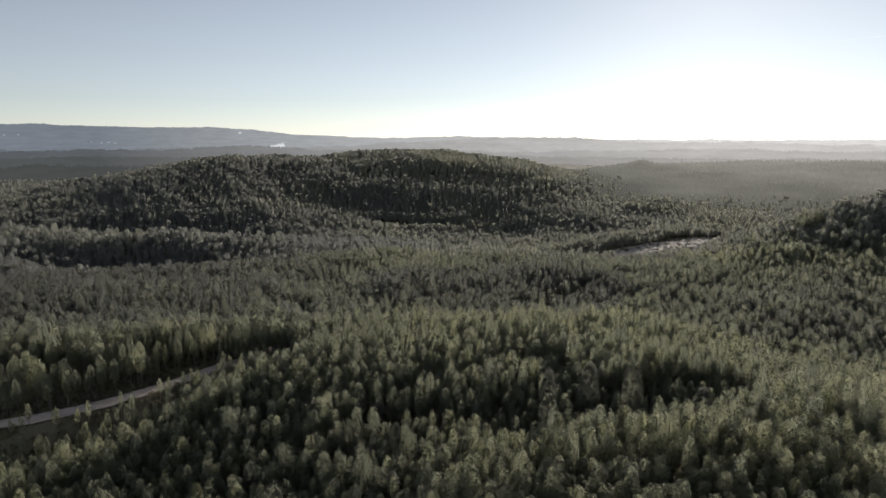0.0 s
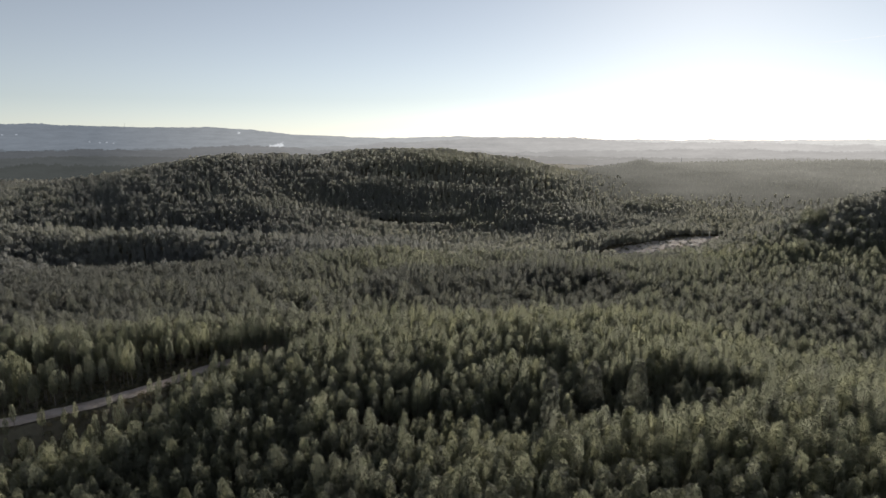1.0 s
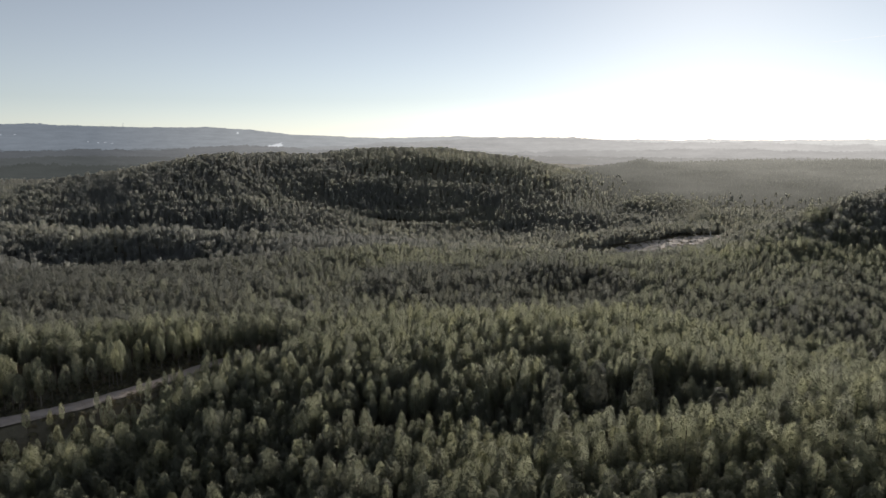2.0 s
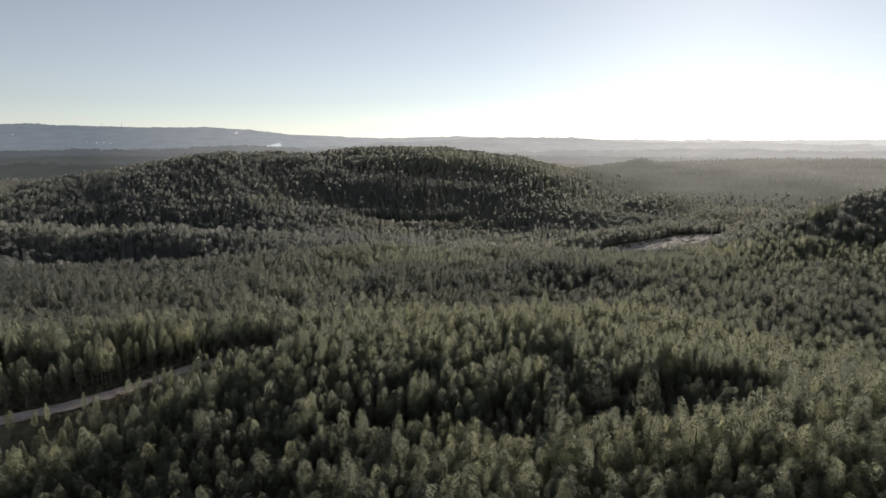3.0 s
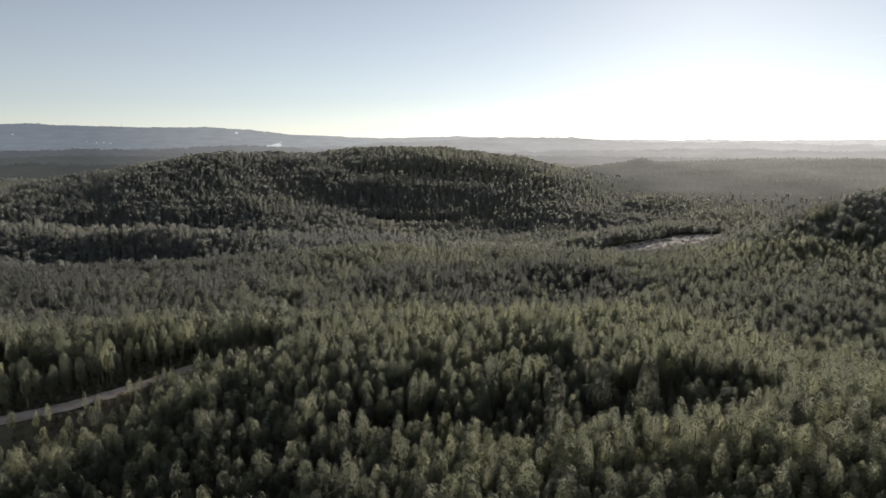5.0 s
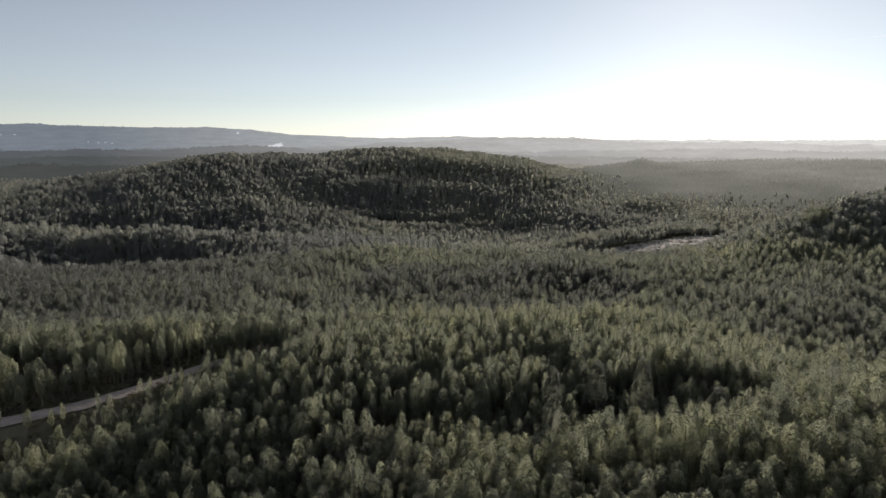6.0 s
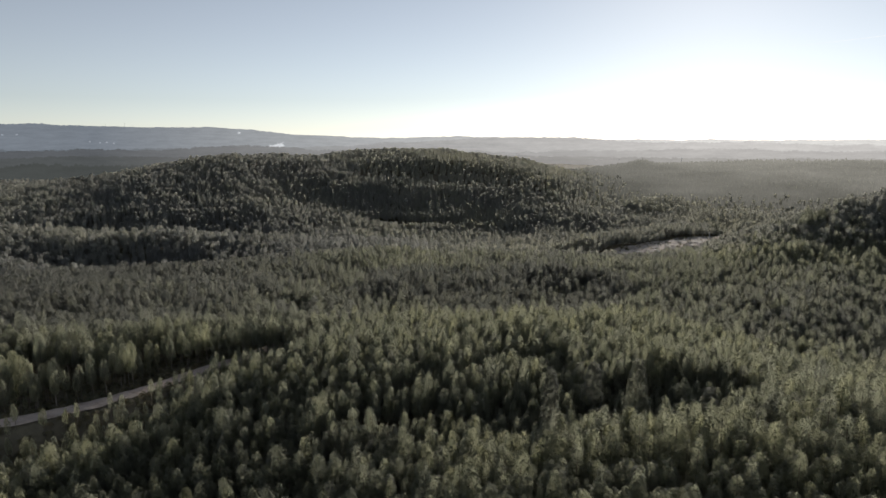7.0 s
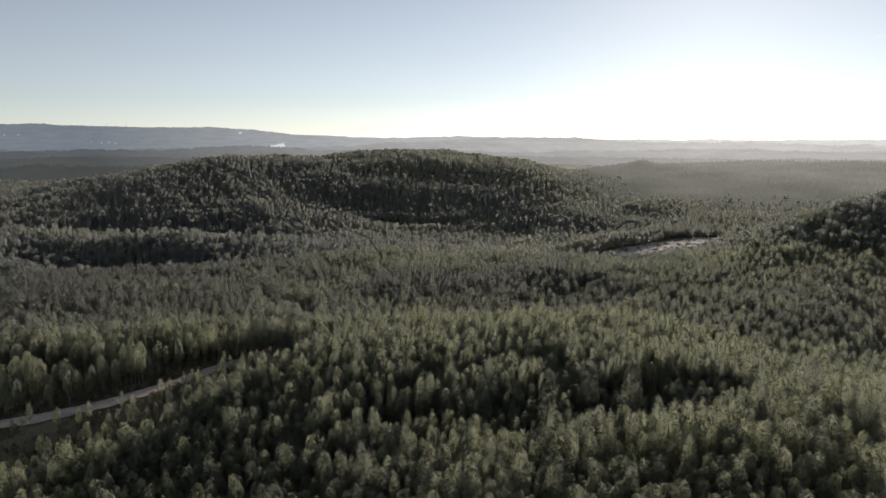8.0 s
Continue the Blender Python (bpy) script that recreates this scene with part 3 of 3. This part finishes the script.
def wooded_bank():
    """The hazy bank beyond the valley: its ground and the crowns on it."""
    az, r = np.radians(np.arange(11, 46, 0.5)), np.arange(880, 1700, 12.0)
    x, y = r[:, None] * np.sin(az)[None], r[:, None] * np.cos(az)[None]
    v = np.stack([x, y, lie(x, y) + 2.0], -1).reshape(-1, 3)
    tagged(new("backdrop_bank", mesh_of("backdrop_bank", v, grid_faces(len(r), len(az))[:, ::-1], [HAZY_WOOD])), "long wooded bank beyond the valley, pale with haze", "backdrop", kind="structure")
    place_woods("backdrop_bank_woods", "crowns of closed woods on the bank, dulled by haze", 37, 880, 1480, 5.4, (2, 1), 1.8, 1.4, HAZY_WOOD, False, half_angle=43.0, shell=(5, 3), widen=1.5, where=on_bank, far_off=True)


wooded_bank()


# ------------------------------------------------------------------ small things far off
def plain(name, colour, rough=0.8):
    m, t, p = material(name)
    n = add(t, "ShaderNodeTexNoise", Scale=0.8, Detail=4.0)
    t.links.new(ramp(t, n.outputs[0], [(0.3, tuple(c * 0.85 for c in colour)), (0.7, colour)]), p.inputs["Base Color"])
    p.inputs["Roughness"].default_value = rough
    return m


# Far walls and roofs glow: their sunlit, hazy white is put into emission.
FAR_WHITE = haze("haze_white_walls", [(158, 165, 175), (166, 166, 165), (172, 170, 167)])
BRIGHT_WHITE = haze("haze_sunlit_white", [(214, 219, 224), (214, 216, 218), (214, 212, 210)])
PLASTER = plain("white_plaster", (0.80, 0.79, 0.77))
TILE = plain("clay_tile", (0.50, 0.36, 0.28))
STEEL = plain("galvanised_steel", (0.45, 0.46, 0.47), 0.5)
GLASS = plain("dark_window_glass", (0.04, 0.045, 0.05), 0.1)
STONE = plain("pale_stone", (0.42, 0.38, 0.33))


def part(name, bm, mat, parent, label=""):
    me = bpy.data.meshes.new(name)
    bm.to_mesh(me)
    bm.free()
    me.materials.append(mat)
    ob = new(name, me)
    ob.parent = parent
    return tagged(ob, label) if label else ob


def box(bm, x0, x1, y0, y1, z0, z1):
    m = Matrix.Translation(((x0 + x1) / 2, (y0 + y1) / 2, (z0 + z1) / 2)) @ Matrix.Diagonal((x1 - x0, y1 - y0, z1 - z0, 1))
    bmesh.ops.create_cube(bm, size=1, matrix=m)
    return bm


def house(place, turn, long, deep, high, label, roof=None):
    """A small far house: walls, saddle roof, door and windows."""
    home = new("house")
    home.matrix_world = pose(place.x, place.y, place.z - 0.5, 0, 0, turn)
    tagged(home, label, "house", group="houses of the far village")
    part("wall", box(bmesh.new(), -long / 2, long / 2, -deep / 2, deep / 2, -2, high), roof or PLASTER, home)
    bm = bmesh.new()
    e, o = high + deep * 0.22, 0.4
    low = [bm.verts.new((sx * (long / 2 + o), sy * (deep / 2 + o), high + 0.01)) for sx, sy in ((-1, -1), (1, -1), (1, 1), (-1, 1))]
    top = [bm.verts.new((sx * (long / 2 + o), 0, e)) for sx in (-1, 1)]
    for loop in ((low[0], low[1], top[1], top[0]), (low[2], low[3], top[0], top[1]), (low[1], low[2], top[1]), (low[3], low[0], top[0]), tuple(low[::-1])):
        bm.faces.new(loop)
    part("roof", bm, roof or TILE, home, "roof glowing pale in the haze" if roof else "clay tile saddle roof")
    for k in (-0.3, 0.3):
        window = part("window", box(bmesh.new(), long * k - 0.8, long * k + 0.8, -deep / 2 - 0.06, -deep / 2 + 0.02, high * 0.4, high * 0.75), STEEL, home)
        part("pane", box(bmesh.new(), long * k - 0.68, long * k + 0.68, -deep / 2 - 0.08, -deep / 2 - 0.061, high * 0.44, high * 0.71), GLASS, window)
    part("door", box(bmesh.new(), -0.6, 0.6, -deep / 2 - 0.06, -deep / 2 + 0.02, 0, 2.1), TILE, home)
    return home


hr = random.Random(8)
FAR, MID, RISE, PLAIN, WOOD = RIDGES
house(on_ridge(FAR, -18.1, -0.3) + Vector((0, 0, 5)), 8, 15, 10, 6, "large white building on the far hillside", BRIGHT_WHITE)
for az, q in ((-28.4, -0.62), (-28.9, -0.63), (-29.6, -0.61), (-34.4, -0.42), (-35.3, -0.42), (-27.9, -0.64)):
    house(on_ridge(FAR, az, q), hr.uniform(-30, 30), hr.uniform(8, 13), 8, hr.uniform(3, 4.5), "small white house on the far hillside", FAR_WHITE)
for az, q in ((14.0, -0.3), (14.5, -0.35), (15.1, -0.25), (15.9, -0.3), (13.4, -0.28)):
    house(on_ridge(PLAIN, az, q), hr.uniform(-30, 30), hr.uniform(5, 8), 6, hr.uniform(2.5, 4), "small white house among distant trees", FAR_WHITE)
house(on_ridge(WOOD, 21.0, -0.12), 10, 7, 6, 4, "white house on the wooded rise beside a mast", BRIGHT_WHITE)


def mast(place, high, thick, label):
    m = new("mast")
    m.matrix_world = pose(*place)
    tagged(m, label, "mast")
    v, f = tube([(0, 0, -4), (0, 0, high * 0.5), (0, 0, high)], [thick, thick * 0.7, thick * 0.35], 6)
    new("pole", mesh_of("pole", v, f, [STEEL])).parent = m
    part("crossarm", box(bmesh.new(), -thick * 3, thick * 3, -thick * 0.4, thick * 0.4, high * 0.86, high * 0.9), STEEL, m)
    return m


for az, high in ((-28.4, 20), (-27.0, 26)):
    mast(on_ridge(FAR, az, 0.0), high, 0.8, "thin steel radio mast on the far ridge")
mast(on_ridge(WOOD, 21.0, -0.05) + Vector((6, 0, 0)), 17, 0.7, "pale mast on the wooded rise")


def smoke_plume():
    """A low bank of white smoke drifting on the far slope."""
    rs = np.random.RandomState(4)
    base = on_ridge(MID, -14.7, 0.0)
    n = 260
    t = rs.rand(n)
    c = np.stack([(t - 0.75) * 70 + rs.normal(0, 5, n), rs.normal(0, 6, n), 6 + 20 * t ** 2 * rs.rand(n) + rs.normal(0, 3, n)], -1)
    v, f, nv = sprays(rs, c, rs.normal(0, 1, (n, 3)) + np.array([0, -1.0, 0.5]), 9, 8)
    # The smoke's brightness is painted as emission; it has no light of its own.
    ob = new("smoke", mesh_of("smoke", v + np.array(base), f, [BRIGHT_WHITE], np.full(len(v), 0.5), normals=nv))
    tagged(ob, "white smoke drifting low over the far slope", "smoke", kind="stuff")


smoke_plume()


def contrail():
    """A thin white trail high in the sky beside the sun."""
    rs = np.random.RandomState(6)
    n = 60
    q = np.linspace(0, 1, n)
    az, el = radians(28.0) + q * radians(12), radians(7.1) + q * radians(0.62)
    r = 4850
    path = np.stack([r * np.sin(az), r * np.cos(az), EYE_Z + r * np.tan(el)], -1)
    v, f = tube([tuple(c) for c in path], 2 + 9 * q ** 0.5 * (1 + 0.25 * rs.uniform(-1, 1, n)), 6)
    # Sunlight scattered by the trail is painted in as a white glow.
    tagged(new("contrail", mesh_of("contrail", v, f, [haze("glow_contrail", [(250, 251, 252)] * 3)], np.full(len(v), 0.5))), "thin white contrail high in the pale sky", "contrail", kind="structure")


contrail()


def marker_post():
    u = 62.0
    x, y = 205 + 0.83 * u - 0.56 * 6, 535 + 0.56 * u + 0.83 * 6
    z = float(lie(np.array([x]), np.array([y]))[0])
    m = new("marker_post")
    m.matrix_world = pose(x, y, z)
    tagged(m, "white post standing at the edge of the clearing", "post")
    v, f = tube([(0, 0, -0.5), (0, 0, 3.0), (0, 0, 6.0)], [0.32, 0.30, 0.26], 8)
    new("shaft", mesh_of("shaft", v, f, [PLASTER])).parent = m
    part("cap", box(bmesh.new(), -0.36, 0.36, -0.36, 0.36, 6.0, 6.25), PLASTER, m)


marker_post()


def scrub(name, label, seed, x, y, high, count, leaf):
    """Low bushes past counting, joined into one mesh."""
    rs = np.random.RandomState(seed)
    z = lie(x, y)
    vs, fs, ns, ts, base = [], [], [], [], 0
    for i in range(len(x)):
        h = high * rs.uniform(0.5, 1.4)
        d = rs.normal(0, 1, (count, 3))
        d[:, 2] = np.abs(d[:, 2])
        d /= np.linalg.norm(d, axis=1)[:, None]
        v, f, nv = sprays(rs, d * (h * 0.8, h * 0.8, h) * rs.uniform(0.6, 1.1, (count, 1)), d + (0, 0, 0.3), h * 0.6, h * 0.4)
        vs.append(v + (x[i], y[i], z[i] - 0.1))
        fs.append(f + base)
        ns.append(nv)
        ts.append(np.full(len(v), rs.uniform(0.1, 0.8)))
        base += len(v)
    ob = new(name, mesh_of(name, np.concatenate(vs), np.concatenate(fs), [leaf], np.concatenate(ts), normals=np.concatenate(ns)))
    tagged(ob, label, "undergrowth", kind="stuff")


ur = np.random.RandomState(12)
k = ur.randint(len(ROAD_CUT), size=1500)
off = np.where(ur.rand(1500) < 0.4, 1, -1) * ur.uniform(3.2, 20, 1500)
way = np.gradient(ROAD_CUT, axis=0)
way /= np.hypot(way[:, 0], way[:, 1])[:, None]
SCRUB = foliage("dry_scrub", (0.115, 0.118, 0.075), (0.180, 0.162, 0.092), (0.225, 0.182, 0.110), 0.5)
scrub("roadside_scrub", "low dry bushes and bracken beside the sandy track", 41,
      ROAD_CUT[k, 0] + way[k, 1] * off, ROAD_CUT[k, 1] - way[k, 0] * off, 1.25, 14, SCRUB)
u, w = ur.uniform(-90, 90, 260), ur.uniform(-24, 20, 260)
far_in = (np.abs(w + 2) > 9) | (ur.rand(260) < 0.25)
scrub("clearing_scrub", "scattered low bushes on the bare strip", 42, (205 + 0.83 * u - 0.56 * w)[far_in], (535 + 0.56 * u + 0.83 * w)[far_in], 2.2, 10, SCRUB)


def rubble():
    rs = np.random.RandomState(43)
    vs, fs, base = [], [], 0
    cube = np.array([(a, b, c) for a in (-1, 1) for b in (-1, 1) for c in (-1, 1)], float)
    quads = np.array([(0, 1, 3, 2), (4, 6, 7, 5), (0, 4, 5, 1), (2, 3, 7, 6), (0, 2, 6, 4), (1, 5, 7, 3)])
    for i in range(150):
        u, w = rs.uniform(-82, 82), rs.uniform(-15, 14)
        x, y = 205 + 0.83 * u - 0.56 * w, 535 + 0.56 * u + 0.83 * w
        z = float(lie(np.array([x]), np.array([y]))[0]) + 0.8
        s = rs.uniform(0.4, 1.5) * np.array([1.3, 1, 0.7])
        vs.append(cube * s * rs.uniform(0.6, 1.1, (8, 1)) + (x, y, z))
        fs.append(quads + base)
        base += 8
    tagged(new("rubble", mesh_of("rubble", np.concatenate(vs), np.concatenate(fs), [STONE])), "pale stones and heaps of spoil on bare earth", "rubble", kind="stuff")


rubble()


# ------------------------------------------------------------------ trees that stand out
def landmark_tree(x, y, top, fat, foot, dome, seed, tone, label):
    """A single tree that stands above its neighbours, its top at a given height under the eye."""
    rs = np.random.RandomState(seed)
    ground = float(lie(np.array([x]), np.array([y]))[0])
    tall = EYE_Z + top - ground
    tree = new("eucalyptus_tree")
    tree.matrix_world = pose(x, y, ground - 0.1)
    tagged(tree, label, "tree", group="trees of the plantation")
    hang_wood(tree, stem_and_limbs(rs, tall, fat, 8))
    v, f, nv = crown(rs, tall, foot * tall, fat, dome, 84, 22, 0.42, 0.30)
    new("crown", crown_mesh(rs, v, f, nv, (tall, foot * tall, fat, dome), tone)).parent = tree


landmark_tree(47, 144, -53, 3.3, 0.25, 1.3, 71, 0.15, "tall conical dark-green eucalyptus standing above the gap")
landmark_tree(62, 137, -58, 3.4, 0.25, 1.25, 72, 0.10, "tall pointed dark-green eucalyptus at the edge of the gap")
landmark_tree(26, 141, -54, 2.4, 0.30, 1.7, 73, 0.12, "tall narrow grey-green eucalyptus above its neighbours")
landmark_tree(23.5, 117, -59, 4.2, 0.35, 2.4, 74, 0.60, "broad rounded olive-green tree standing over the plantation")
landmark_tree(-51, 115, -69, 2.0, 0.30, 1.5, 75, 0.65, "slim light-green tree at the edge of a shaded hollow")
landmark_tree(38, 150, -56, 3.4, 0.25, 1.3, 76, 0.15, "tall dark-green eucalyptus behind the gap")
landmark_tree(232, 388, -44, 6.5, 0.30, 2.4, 77, 0.35, "broad dark tree standing on the crest of the slope")
landmark_tree(243, 392, -45, 5.5, 0.30, 2.2, 78, 0.35, "broad dark tree beside a taller one on the crest")
landmark_tree(272, 382, -43, 5.5, 0.30, 2.0, 79, 0.35, "broad dark tree alone on the crest of the slope")
